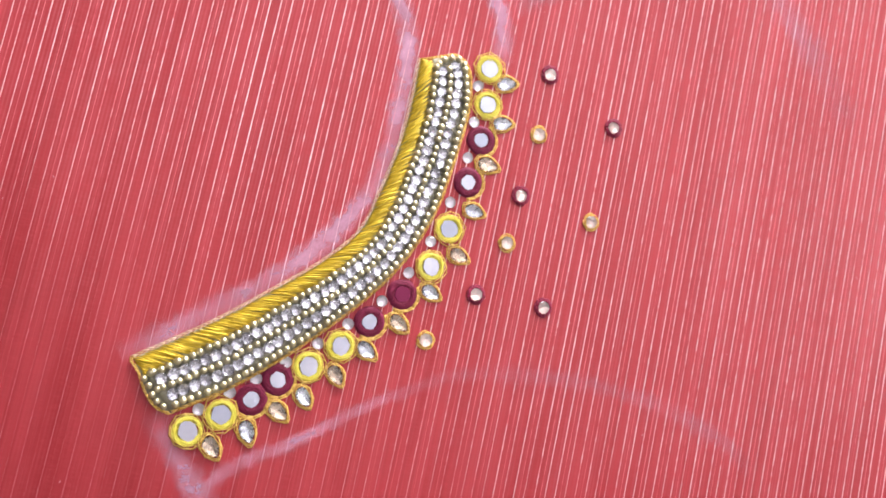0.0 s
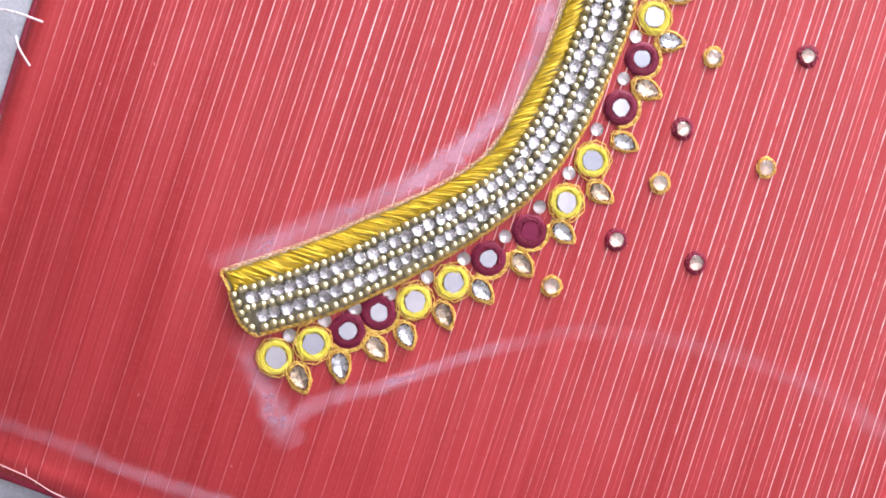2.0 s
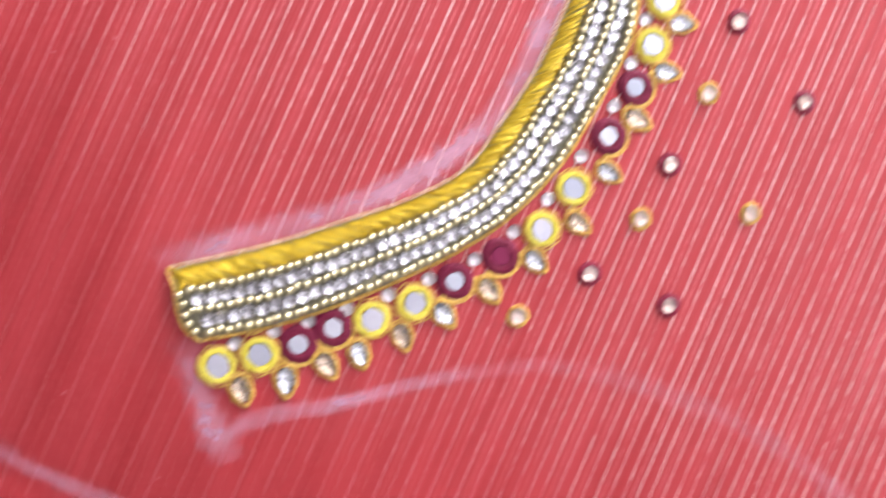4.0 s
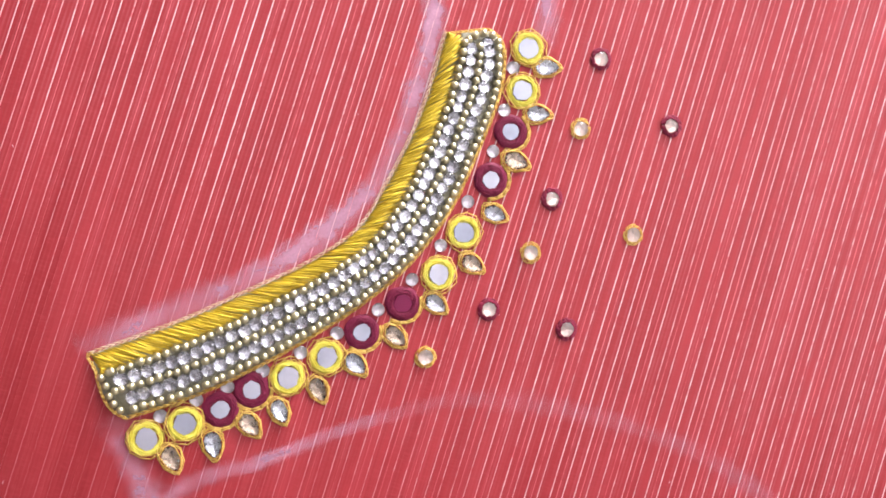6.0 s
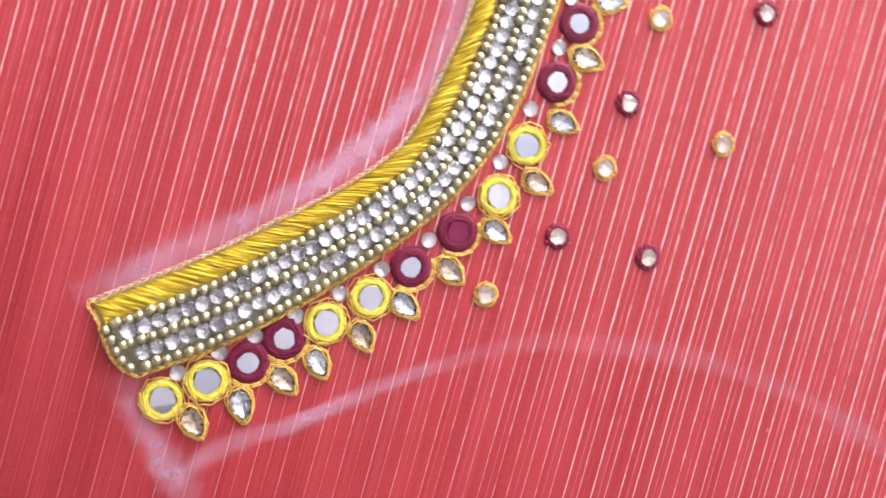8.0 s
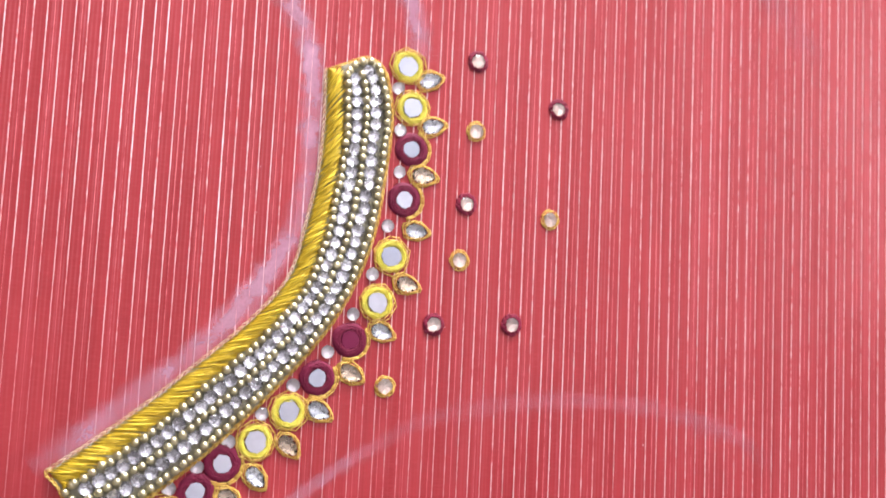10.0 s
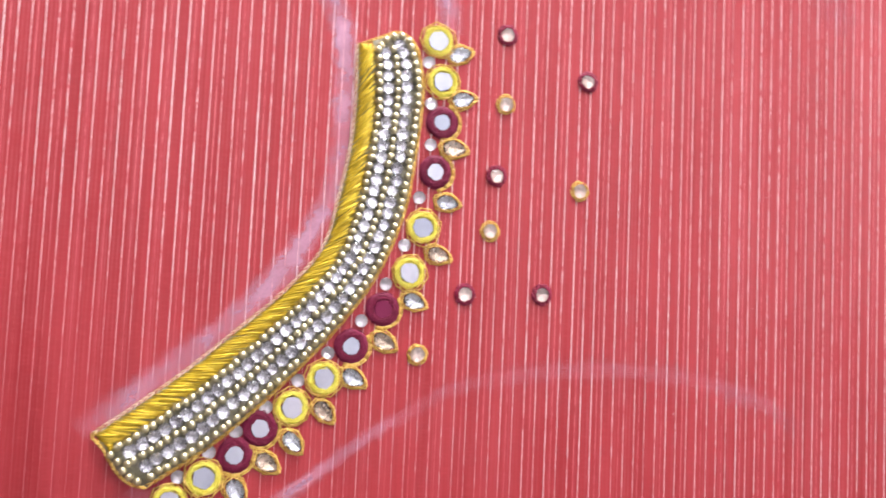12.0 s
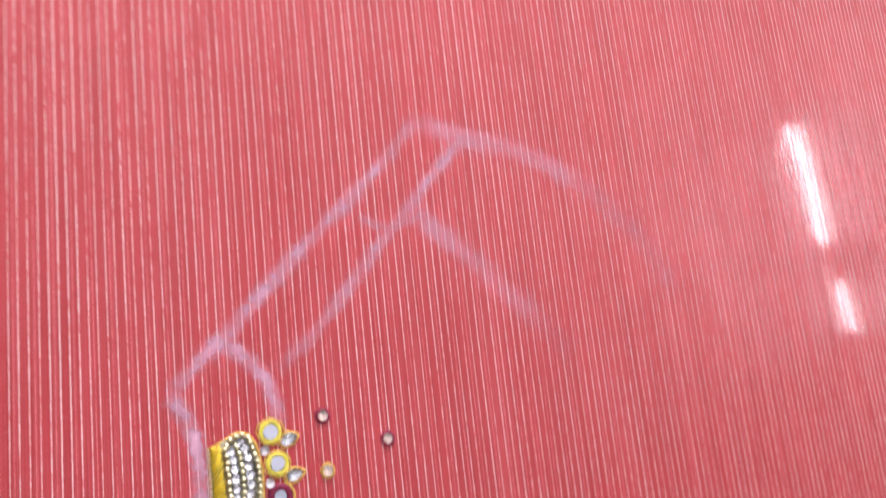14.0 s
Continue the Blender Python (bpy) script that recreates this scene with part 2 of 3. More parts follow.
def even(p, count):
    step = np.r_[0, np.cumsum(np.linalg.norm(np.diff(p, axis=0), axis=1))]
    u = np.linspace(0, step[-1], count)
    return np.stack([np.interp(u, step, p[:, k]) for k in range(p.shape[1])], axis=1)


def length_of(p):
    return float(np.linalg.norm(np.diff(p, axis=0), axis=1).sum())


def ground(x, y):
    """Height of the cloth, x and y in metres: flat with a faint ripple, sinking a little towards one corner."""
    d = max(0.0, -0.85 * x - 0.52 * y - 0.075)
    pleat = min(1.0, max(0.0, (0.03 - 0.85 * x - 0.52 * y) / 0.12))
    s, v = x * ACROSS[0] + y * ACROSS[1], x * ALONG[0] + y * ALONG[1]
    return (-0.95 * d * d + 0.00030 * noise.noise((x * 9 + 3, y * 9, 0.3)) + 0.00005 * noise.noise((x * 30, y * 30 + 5, 2.0))
            + pleat * (0.00060 * noise.noise((s * 42, v * 3.5, 9.0)) + 0.00046 * noise.noise((s * 110, v * 6, 4.0)) + 0.00006 * noise.noise((s * 300, v * 5, 7.0))))


class Stitches:
    """Collects many small spindle-shaped stitches in one mesh."""

    def __init__(self):
        self.v, self.f = [], []

    def add(self, a, b, width, rise=0.0, sides=6, rings=(0.0, 0.45, 0.9, 1.0, 0.9, 0.45, 0.0), flat=0.75):
        a, b = Vector(a), Vector(b)
        d = b - a
        if d.length < 1e-7:
            return
        side = d.normalized().cross(Vector((0, 0, 1))).normalized()
        up = side.cross(d.normalized())
        base = len(self.v)
        n = len(rings)
        for i, r in enumerate(rings):
            u = i / (n - 1)
            c = a + d * u + Vector((0, 0, rise * math.sin(math.pi * u)))
            w = max(r, 0.12) * width / 2
            for k in range(sides):
                t = 2 * math.pi * k / sides
                self.v.append(c + side * (w * math.cos(t)) + up * (w * flat * math.sin(t)))
        for i in range(n - 1):
            for k in range(sides):
                k2 = (k + 1) % sides
                self.f.append((base + i * sides + k, base + i * sides + k2, base + (i + 1) * sides + k2, base + (i + 1) * sides + k))
        self.f.append(tuple(base + k for k in range(sides))[::-1])
        self.f.append(tuple(base + (n - 1) * sides + k for k in range(sides)))

    def mesh(self, name, material):
        return mesh_from(name, [tuple(v) for v in self.v], self.f, material)


def chain(st, path, z, size=1.5 * MM, width=0.55 * MM, spread=0.22 * MM, rng=random):
    """Chain stitch along a path of x, y points in metres: two strands of slanted links."""
    total = length_of(path)
    n = max(4, int(total / (size * 0.72)))
    p = even(path, n + 1)
    for i in range(n):
        a, b = Vector((*p[i], 0)), Vector((*p[i + 1], 0))
        d = (b - a).normalized()
        s = Vector((-d.y, d.x, 0))
        for sign in (1, -1):
            j = rng.uniform(-0.06, 0.06) * MM
            e = a - d * size * 0.16 + s * (sign * spread * 1.5 + j)
            g = b + d * size * 0.16 + s * (-sign * spread * 0.1 + j)
            e.z, g.z = z + rng.uniform(0, 0.12) * MM, z + rng.uniform(0.08, 0.22) * MM
            st.add(e, g, width * rng.uniform(0.85, 1.12), 0.1 * MM)


def cut_stone(name, outline, materials, n, size, heights, table, seed):
    """A faceted glass stone on a foil-backed pavilion. outline(angle, scale) gives x, y; heights are of culet, girdle, crown and table."""
    g = random.Random(seed)
    bm = bmesh.new()
    culet, girdle, crown, top = heights
    rows = []
    for scale, z, turn in ((0.5, culet + (girdle - culet) * 0.42, 0.5), (1.0, girdle, 0), (0.84, crown, 0.5), (table, top, 0)):
        ring = []
        for k in range(n):
            x, y = outline(2 * math.pi * (k + turn) / n, scale)
            ring.append(bm.verts.new((x, y, z + g.uniform(-0.03, 0.03) * size)))
        rows.append(ring)
    for i in range(3):
        for k in range(n):
            j, off = (k + 1) % n, i % 2
            a, b, c, d = rows[i][k], rows[i][j], rows[i + 1][j], rows[i + 1][k]
            pair = ((a, b, c), (a, c, d)) if off == 0 else ((a, b, d), (b, c, d))
            for tri in pair:
                bm.faces.new(tri).material_index = 1 if i == 0 else 0
    x, y = outline(1.0, 0.08)
    low = bm.verts.new((x, y, culet))
    for k in range(n):
        bm.faces.new((rows[0][(k + 1) % n], rows[0][k], low)).material_index = 1
    bm.faces.new(rows[3])
    bmesh.ops.recalc_face_normals(bm, faces=bm.faces[:])
    me = mesh_of(name, bm, materials[0], False)
    me.materials.append(materials[1])
    return me


def gem_mesh(name, r, materials, sides=10, height=0.8, table=0.55, seed=0):
    """A round cut stone of radius r."""
    def outline(t, scale):
        return r * scale * math.cos(t), r * scale * math.sin(t)
    return cut_stone(name, outline, materials, sides, r, (0.07 * r, 0.22 * r, (0.64 * height / 0.8 - 0.2) * r, (height - 0.2) * r), table, seed)


def bead_mesh(name, r, material):
    bm = bmesh.new()
    bmesh.ops.create_uvsphere(bm, u_segments=12, v_segments=8, radius=r)
    for v in bm.verts:
        v.co.z = v.co.z * 0.92 + r * 0.92
    return mesh_of(name, bm, material)


def pear(t, long, wide):
    """Outline of a drop with its tip at +x."""
    return long * math.cos(t), wide * math.sin(t) * abs(math.sin(t / 2)) ** 0.42


# ---- the room ----
x0, x1, y0, y1, z0, z1 = ROOM
W = 0.12


def setting(name, data, label, category):
    return tagged(new(name, data), label, category, kind="structure")


setting("floor", box_mesh("floor", x0 - W, x1 + W, y0 - W, y1 + W, z0 - 0.1, z0, FLOOR), "pale grey tiled room floor", "floor")
setting("ceiling", box_mesh("ceiling", x0 - W, x1 + W, y0 - W, y1 + W, z1, z1 + 0.1, WALL), "white painted plain ceiling", "ceiling")
# west and south walls: unseen, added close and dark to block light
setting("shade_wall_west", box_mesh("shade_wall_west", x0 - W, x0, y0, y1, z0, z1, SHADE_WALL), "unseen dark grey wall set close to shade the cloth", "wall")
setting("wall_east", box_mesh("wall_east", x1, x1 + W, y0, y1, z0, z1, WALL), "white painted plain wall with a tube light", "wall")
setting("shade_wall_south", box_mesh("shade_wall_south", x0 - W, x1 + W, y0 - W, y0, z0, z1, SHADE_WALL), "unseen dark grey wall set close to shade the cloth", "wall")
bm = bmesh.new()
for a, b, c, d in ((x0 - W, WINDOW[0], z0, z1), (WINDOW[1], x1 + W, z0, z1), (WINDOW[0], WINDOW[1], z0, WINDOW[2]), (WINDOW[0], WINDOW[1], WINDOW[3], z1)):
    bmesh.ops.create_cube(bm, size=1, matrix=Matrix.LocRotScale(((a + b) / 2, y1 + W / 2, (c + d) / 2), None, (b - a, W, d - c)))
setting("wall_north", mesh_of("wall_north", bm, WALL, False), "white painted wall with an opening for the added window", "wall")
# frame of the added window; it only surrounds the lamp
win = setting("added_window", None, "plain painted frame of an added, unseen window", "window")
for a, b, c, d in ((WINDOW[0], WINDOW[0] + .05, WINDOW[2], WINDOW[3]), (WINDOW[1] - .05, WINDOW[1], WINDOW[2], WINDOW[3]),
                   (WINDOW[0] + .05, WINDOW[1] - .05, WINDOW[2], WINDOW[2] + .05), (WINDOW[0] + .05, WINDOW[1] - .05, WINDOW[3] - .05, WINDOW[3]), (2.175, 2.225, WINDOW[2] + .05, WINDOW[3] - .05)):
    part("window_frame", box_mesh("window_frame", a, b, y1 + 0.005, y1 + 0.03, c, d, FRAME_WOOD), win)


def tube_light(ya, yb, z, r):
    """A wall-mounted light tube with a channel behind it and two end caps."""
    root = tagged(new("tube_light"), "white glowing tube light fixed on the wall", "lamp", "wall tube lights")
    root.location, root.rotation_euler = (x1, (ya + yb) / 2, z), (radians(-8), 0, 0)
    h = (yb - ya) / 2
    part("channel", box_mesh("channel", -0.045, 0.0, -h - 0.03, h + 0.03, -0.03, 0.03, FRAME_WOOD), root)
    bm = bmesh.new()
    bmesh.ops.create_cone(bm, cap_ends=True, segments=20, radius1=r, radius2=r, depth=2 * h, matrix=pose(-0.085, 0, 0, 90, 0, 0))
    part("tube", mesh_of("tube", bm, TUBE), root, "glowing white glass tube")
    for s in (-1, 1):
        part("end_cap", box_mesh("end_cap", -0.115, -0.0451, s * (h + 0.013) - 0.012, s * (h + 0.013) + 0.012, -0.025, 0.025, FRAME_WOOD), root)


tube_light(-0.28, 0.21, 2.035, 0.016)
tube_light(-0.63, -0.42, 2.105, 0.014)

# the covered bed under the cloth
bed = tagged(new("bed"), "low bed under a smooth grey lilac sheet", "bed")
bm = bmesh.new()
bmesh.ops.create_cube(bm, size=1, matrix=Matrix.LocRotScale((0.205, 0.1, -0.26), None, (1.59, 1.5, 0.2)))
bmesh.ops.bevel(bm, geom=bm.edges[:], offset=0.03, segments=3, affect='EDGES')
part("mattress", mesh_of("mattress", bm, SHEET), bed, "mattress in a grey lilac sheet")
bx, by = np.r_[-0.59, np.linspace(-0.30, 0.6, 91), 1.0], np.r_[-0.65, np.linspace(-0.30, 0.5, 81), 0.85]
verts = [(x, y, max(ground(x, y), -0.05) - 0.0017 + 0.0004 * noise.noise((x * 25, y * 40, 7))) for x in bx for y in by]
verts += [(x, y, -0.165) for x, y, z in verts]
nb, na = len(by), len(bx)
top = [(i * nb + j, (i + 1) * nb + j, (i + 1) * nb + j + 1, i * nb + j + 1) for i in range(na - 1) for j in range(nb - 1)]
n = na * nb
rim = [j for j in range(nb - 1)] + [i * nb + nb - 1 for i in range(na - 1)] + [(na - 1) * nb + j for j in range(nb - 1, 0, -1)] + [i * nb for i in range(na - 1, 0, -1)]
sides = [(rim[k], rim[(k + 1) % len(rim)], rim[(k + 1) % len(rim)] + n, rim[k] + n) for k in range(len(rim))]
part("sheet", mesh_from("sheet", verts, top + sides, SHEET), bed, "soft grey lilac sheet")
part("base", box_mesh("base", -0.56, 0.96, -0.61, 0.81, -0.5, -0.361, FLOOR), bed)

# ---- the silk cloth ----
EDGE_S = -0.1406
BOTTOM = [(-0.20, -0.0557), (-0.165, -0.0677), (-0.143, -0.0755), (-0.123, -0.0842), (-0.107, -0.0915), (-0.080, -0.102), (-0.040, -0.120), (0.02, -0.146), (0.12, -0.18), (0.35, -0.22), (0.7, -0.24)]
bottom_path = smooth_path(BOTTOM, 400)


def bottom_y(x):
    return float(np.interp(x, bottom_path[:, 0], bottom_path[:, 1]))


def on_cloth(s, v):
    return s * ACROSS[0] + v * ALONG[0], s * ACROSS[1] + v * ALONG[1]


def bottom_v(s):
    """Where the stripe at s leaves the cloth's lower edge."""
    v = -0.1
    for _ in range(30):
        x, y = on_cloth(s, v)
        v += (bottom_y(x) - y) / (ALONG[1] + 0.15 * ALONG[0])
    return v


def hem(s, v, vb):
    """Extra height near the left and lower edges: the rolled hem."""
    e = s - EDGE_S
    h = 0.0008 * math.exp(-((e - 0.0035) / 0.0028) ** 2) - 0.0003 * math.exp(-((e - 0.0105) / 0.004) ** 2)
    g = v - vb
    h += 0.0006 * math.exp(-((g - 0.004) / 0.003) ** 2)
    for k in (e, g):
        if k < 0.0015:
            h -= 0.0012 * (1 - max(k, 0) / 0.0015) ** 2
    return h


TOP_V, RIGHT_S = 0.56, 0.56
s_steps = np.r_[EDGE_S + np.array([0, .3, .7, 1.2, 2, 3, 4, 5.2, 6.5, 8, 10, 12, 14.5]) * MM, np.arange(EDGE_S + 0.0165, 0.05, 0.0013), np.arange(0.05, RIGHT_S, 0.005)]
u_steps = np.r_[np.array([0, .0006, .0013, .0022, .0035, .005, .007, .009, .012]), np.linspace(0.016, 1, 110)]
verts, faces = [], []
for s in s_steps:
    vb = bottom_v(s)
    for u in u_steps:
        v = vb + (TOP_V - vb) * u
        x, y = on_cloth(s, v)
        verts.append((x, y, ground(x, y) + hem(s, v, vb)))
nu = len(u_steps)
for i in range(len(s_steps) - 1):
    for j in range(nu - 1):
        faces.append((i * nu + j, (i + 1) * nu + j, (i + 1) * nu + j + 1, i * nu + j + 1))
cloth = tagged(new("silk_cloth"), "red silk cloth with woven pale pink stripes on the bed", "cloth")
sheet = part("weave", mesh_from("weave", verts, faces, SILK), cloth)
thick = sheet.modifiers.new("thickness", 'SOLIDIFY')
thick.thickness, thick.offset = 0.0004, -1.0

# raised pale threads of the weave: bright ones in pairs, with a fainter one inside every second gap
def woven_thread(verts, faces, s, w, height, keep, seed):
    """One raised thread along the cloth; keep is how much of it is left in the lower corner."""
    vb = bottom_v(s)
    n, base = 380, len(verts)
    for i in range(n):
        v = vb + 0.001 + (TOP_V - vb - 0.004) * (i / (n - 1)) ** 1.3
        drift = 0.30 * MM * noise.noise((s * 40, v * 7, seed)) + 0.05 * MM * noise.noise((s * 300, v * 240, 4))
        x, y = on_cloth(s, v)
        # thinner towards the lower corner: the dimmed sheen is put into the thread's shape
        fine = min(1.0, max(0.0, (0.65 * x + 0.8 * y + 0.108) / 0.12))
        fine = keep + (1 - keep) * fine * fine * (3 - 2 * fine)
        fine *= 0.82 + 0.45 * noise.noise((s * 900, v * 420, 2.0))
        for k, h in ((-1, -0.02), (0, height * fine), (1, -0.02)):
            x, y = on_cloth(s + drift + k * w * fine, v)
            verts.append((x, y, ground(x, y) + hem(s + drift, v, vb) + h * MM + 0.00004))
    for i in range(n - 1):
        for k in range(2):
            a = base + i * 3 + k
            faces.append((a, a + 1, a + 4, a + 3))


rng = random.Random(7)
bright, faint = ([], []), ([], [])
stripes = []
s = -0.0487
while s > EDGE_S + 0.004:
    stripes.insert(0, s)
    s -= PITCH
even_first = len(stripes) % 2 == 1
s = -0.0487 + PITCH
while s < RIGHT_S - 0.004:
    stripes.append(s)
    u = min(1.0, max(0.0, (s + 0.02) / 0.035))
    s += PITCH + 0.32 * MM * u
for i, s in enumerate(stripes):
    pair = (i % 2 == 0) == even_first
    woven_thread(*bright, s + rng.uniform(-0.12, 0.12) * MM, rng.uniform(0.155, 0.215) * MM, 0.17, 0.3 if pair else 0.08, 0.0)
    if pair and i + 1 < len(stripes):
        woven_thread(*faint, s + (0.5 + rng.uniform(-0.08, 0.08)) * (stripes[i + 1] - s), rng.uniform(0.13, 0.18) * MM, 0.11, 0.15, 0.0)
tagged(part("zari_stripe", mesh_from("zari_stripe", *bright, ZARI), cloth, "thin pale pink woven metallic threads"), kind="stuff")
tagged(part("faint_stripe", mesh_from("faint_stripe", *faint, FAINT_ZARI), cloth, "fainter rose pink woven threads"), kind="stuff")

# dark turned-under hem that shows along the left and lower edges
low = even(bottom_path[(bottom_path[:, 0] > -0.168) & (bottom_path[:, 0] < -0.06)], 70)
side = np.array([on_cloth(EDGE_S, v) for v in np.linspace(-0.03, 0.4, 90)])
for line, away, w0, w1 in ((low, (-0.30, -0.95), 1.6, 0.9), (side, (-ACROSS[0], -ACROSS[1]), 1.1, 0.9)):
    verts, faces = [], []
    for i, p in enumerate(line):
        wide = (w0 + (w1 - w0) * i / (len(line) - 1)) * MM * (1 + 0.25 * noise.noise((p[0] * 70, p[1] * 70, 3)))
        for k, h in ((-0.8, -0.0007), (0.1, -0.0004), (0.6, -0.0005), (1.0, -0.0012)):
            q = (p[0] + away[0] * wide * k, p[1] + away[1] * wide * k)
            verts.append((*q, ground(*q) + h))
    for i in range(len(line) - 1):
        for k in range(3):
            faces.append((i * 4 + k, i * 4 + k + 1, i * 4 + k + 5, i * 4 + k + 4))
    part("hem_fold", mesh_from("hem_fold", verts, faces, HEM), cloth, "dark maroon turned-under hem")

# white running thread at the lower hem, and its loose fibres
st = Stitches()
hem_path = smooth_path([(-0.150, -0.0694), (-0.1430, -0.0727), (-0.1380, -0.0752), (-0.1316, -0.0794), (-0.1225, -0.0834), (-0.1147, -0.0867), (-0.1074, -0.0893), (-0.080, -0.1015), (-0.04, -0.1185)], 90)
for a, b in zip(hem_path[:-1], hem_path[1:]):
    za, zb = (ground(*p) + 0.0011 for p in (a, b))
    st.add((*a, za), (*b, zb), 0.29 * MM, 0, 6, (0.9, 1, 1, 0.9))
for i in range(30):
    p = hem_path[rng.randrange(len(hem_path))]
    q = (p[0] + rng.uniform(-1, 1) * MM, p[1] + rng.uniform(-2.2, 2.6) * MM)
    st.add((*p, ground(*p) + 0.0009), (*q, ground(*q) + 0.0008), 0.14 * MM, 0.0002, 4)
part("hem_thread", st.mesh("hem_thread", PINK_THREAD), cloth, "pinkish white thread along the hem")

for pts in ([(-0.160, 0.0450, -0.4), (-0.147, 0.0418, 0.2), (-0.1385, 0.0405, 1.7), (-0.1315, 0.0382, 1.3)], [(-0.1378, 0.0348, 1.2), (-0.1368, 0.0315, 1.9), (-0.1347, 0.0276, 1.2)]):
    p = smooth_path([(x, y, z * MM + 0.0006) for x, y, z in pts], 14)
    st = Stitches()
    for a, b in zip(p[:-1], p[1:]):
        st.add(a, b, 0.55 * MM, 0, 6, (0.95, 1, 1, 0.95))
    tagged(new("loose_thread", st.mesh("loose_thread", WHITE_THREAD)), "loose white cut thread at the cloth's edge", "thread", "loose threads")

# ---- chalk marks ----
def chalk_mark(points, width, strength, end=None, name="chalk_line"):
    p = smooth_path([(x * MM, y * MM) for x, y in points], max(8, int(length_of(np.array(points, float)) / 1.3)))
    n = len(p)
    tan = np.gradient(p, axis=0)
    tan /= np.linalg.norm(tan, axis=1)[:, None]
    verts, faces, uvs = [], [], []
    for i in range(n):
        u = i / (n - 1)
        wide = width * MM * (0.85 + 0.3 * noise.noise((p[i][0] * 60, p[i][1] * 60, 1)))
        a = strength + ((end if end is not None else strength) - strength) * u
        a *= min(1.0, 0.25 + min(u, 1 - u) * n / 8)
        for k in range(9):
            q = p[i] + np.array((-tan[i][1], tan[i][0])) * wide * (k / 8 - 0.5) * 1.5
            verts.append((q[0], q[1], ground(*q) + 0.00014))
            uvs.append((a, k / 8))
    for i in range(n - 1):
        for k in range(8):
            faces.append((i * 9 + k, (i + 1) * 9 + k, (i + 1) * 9 + k + 1, i * 9 + k + 1))
    me = mesh_from(name, verts, faces, CHALK)
    layer = me.uv_layers.new(name="uv")
    for loop in me.loops:
        layer.data[loop.index].uv = uvs[loop.vertex_index]
    return tagged(new(name, me), "smudged lilac chalk line drawn on the red silk", "chalk line", "chalk marks")


chalk_mark([(-93, -21), (-70.6, -13.5), (-56.5, -7.6), (-44.9, -2.2), (-33, 4.8), (-20.7, 15.7), (-12.9, 24.5), (-6.6, 40), (-3.2, 51.6), (-0.5, 64), (-1.0, 74), (-3.6, 82)], 7.4, 0.36, 0.8)
chalk_mark([(-3.2, 82.4), (21.5, 93.8), (57, 112.0), (98, 131.4), (138, 153.2)], 7.4, 0.55, 0.48)
chalk_mark([(36.5, 75.5), (57, 83.8), (77.5, 95.6), (108, 113.0), (132, 126.6), (157, 140.2)], 6.8, 0.22, 0.62)
chalk_mark([(20.5, 94.0), (24, 89.4), (28.4, 82.2), (31.9, 72.8), (31.4, 64), (31.0, 56)], 7.0, 0.85, 0.42)
chalk_mark([(137.4, 152.1), (146, 146), (156, 139.1), (177.7, 128.3), (197.7, 113.1), (215.2, 90.8), (230, 66), (237, 38)], 13.0, 0.40, 0.12)
chalk_mark([(118.5, 114), (130, 97.5), (142.2, 77.8), (156.3, 52), (166.2, 32)], 13.0, 0.36, 0.12)
chalk_mark([(92, 122), (101, 114), (112, 112), (124, 116)], 5.0, 0.3, 0.3)
chalk_mark([(-83.4, -38), (-81, -48), (-78, -56), (-72, -68.5)], 8.5, 0.5, 0.66)
chalk_mark([(-75.5, -61.8), (-63, -56.1), (-49, -52.8), (-27.8, -46), (-13.4, -42.6), (1.3, -39.9), (16, -40)], 4.6, 0.58, 0.08)
chalk_mark([(12, -39.8), (31.3, -43), (48.5, -47.8), (69.5, -55.8), (86.7, -66.0), (100.8, -76.6), (107.5, -88.0)], 6.5, 0.08, 0.17)
chalk_mark([(-160, -56.4), (-142.7, -61.7), (-135, -64.5), (-123.5, -69.4), (-110.4, -75.0), (-97, -80.0), (-83.5, -84.3), (-69.8, -87.7), (-57.2, -90.6), (-30, -98)], 4.3, 0.08, 0.62)

# ---- the beaded neckline band ----
INNER = [(-89.5, -22.6), (-77.7, -18.8), (-63.7, -13.8), (-49.3, -7.6), (-34.6, -1.0), (-21.7, 7.6), (-13.2, 20.7), (-6.4, 33.5), (-2.2, 44.0), (2.6, 59.5)]
OUTER = [(-80.6, -39.2), (-64.4, -34.8), (-50.0, -28.8), (-35.2, -21.3), (-20.0, -12.1), (-7.6, -2.0), (3.3, 11.6), (10.5, 25.8), (16.6, 40.0), (18.9, 49.5), (18.6, 57.2)]
inner, outer = smooth_path(INNER, 300) * MM, smooth_path(OUTER, 300) * MM


def band_row(f):
    return inner * (1 - f) + outer * f


def band_point(a, f):
    i = min(max(a, 0.0), 1.0) * 299
    k = min(int(i), 298)
    p, q = inner[k] + (inner[k + 1] - inner[k]) * (i - k), outer[k] + (outer[k + 1] - outer[k]) * (i - k)
    return p * (1 - f) + q * f


band = tagged(new("beaded_neckline"), "curved neckline band of gold beads, silver crystals and satin stitch", "embroidery")
# olive strip added under the beads, shade of their gaps put into its colour
verts, faces = [], []
rowa, rowb = band_row(0.01), band_row(0.985)
for i in range(0, 300, 3):
    for p in (rowa[i], rowa[i] * 0.5 + rowb[i] * 0.5, rowb[i]):
        verts.append((p[0], p[1], ground(*p) + 0.00030))
for i in range(99):
    for k in range(2):
        faces.append((i * 3 + k, i * 3 + k + 1, i * 3 + k + 4, i * 3 + k + 3))
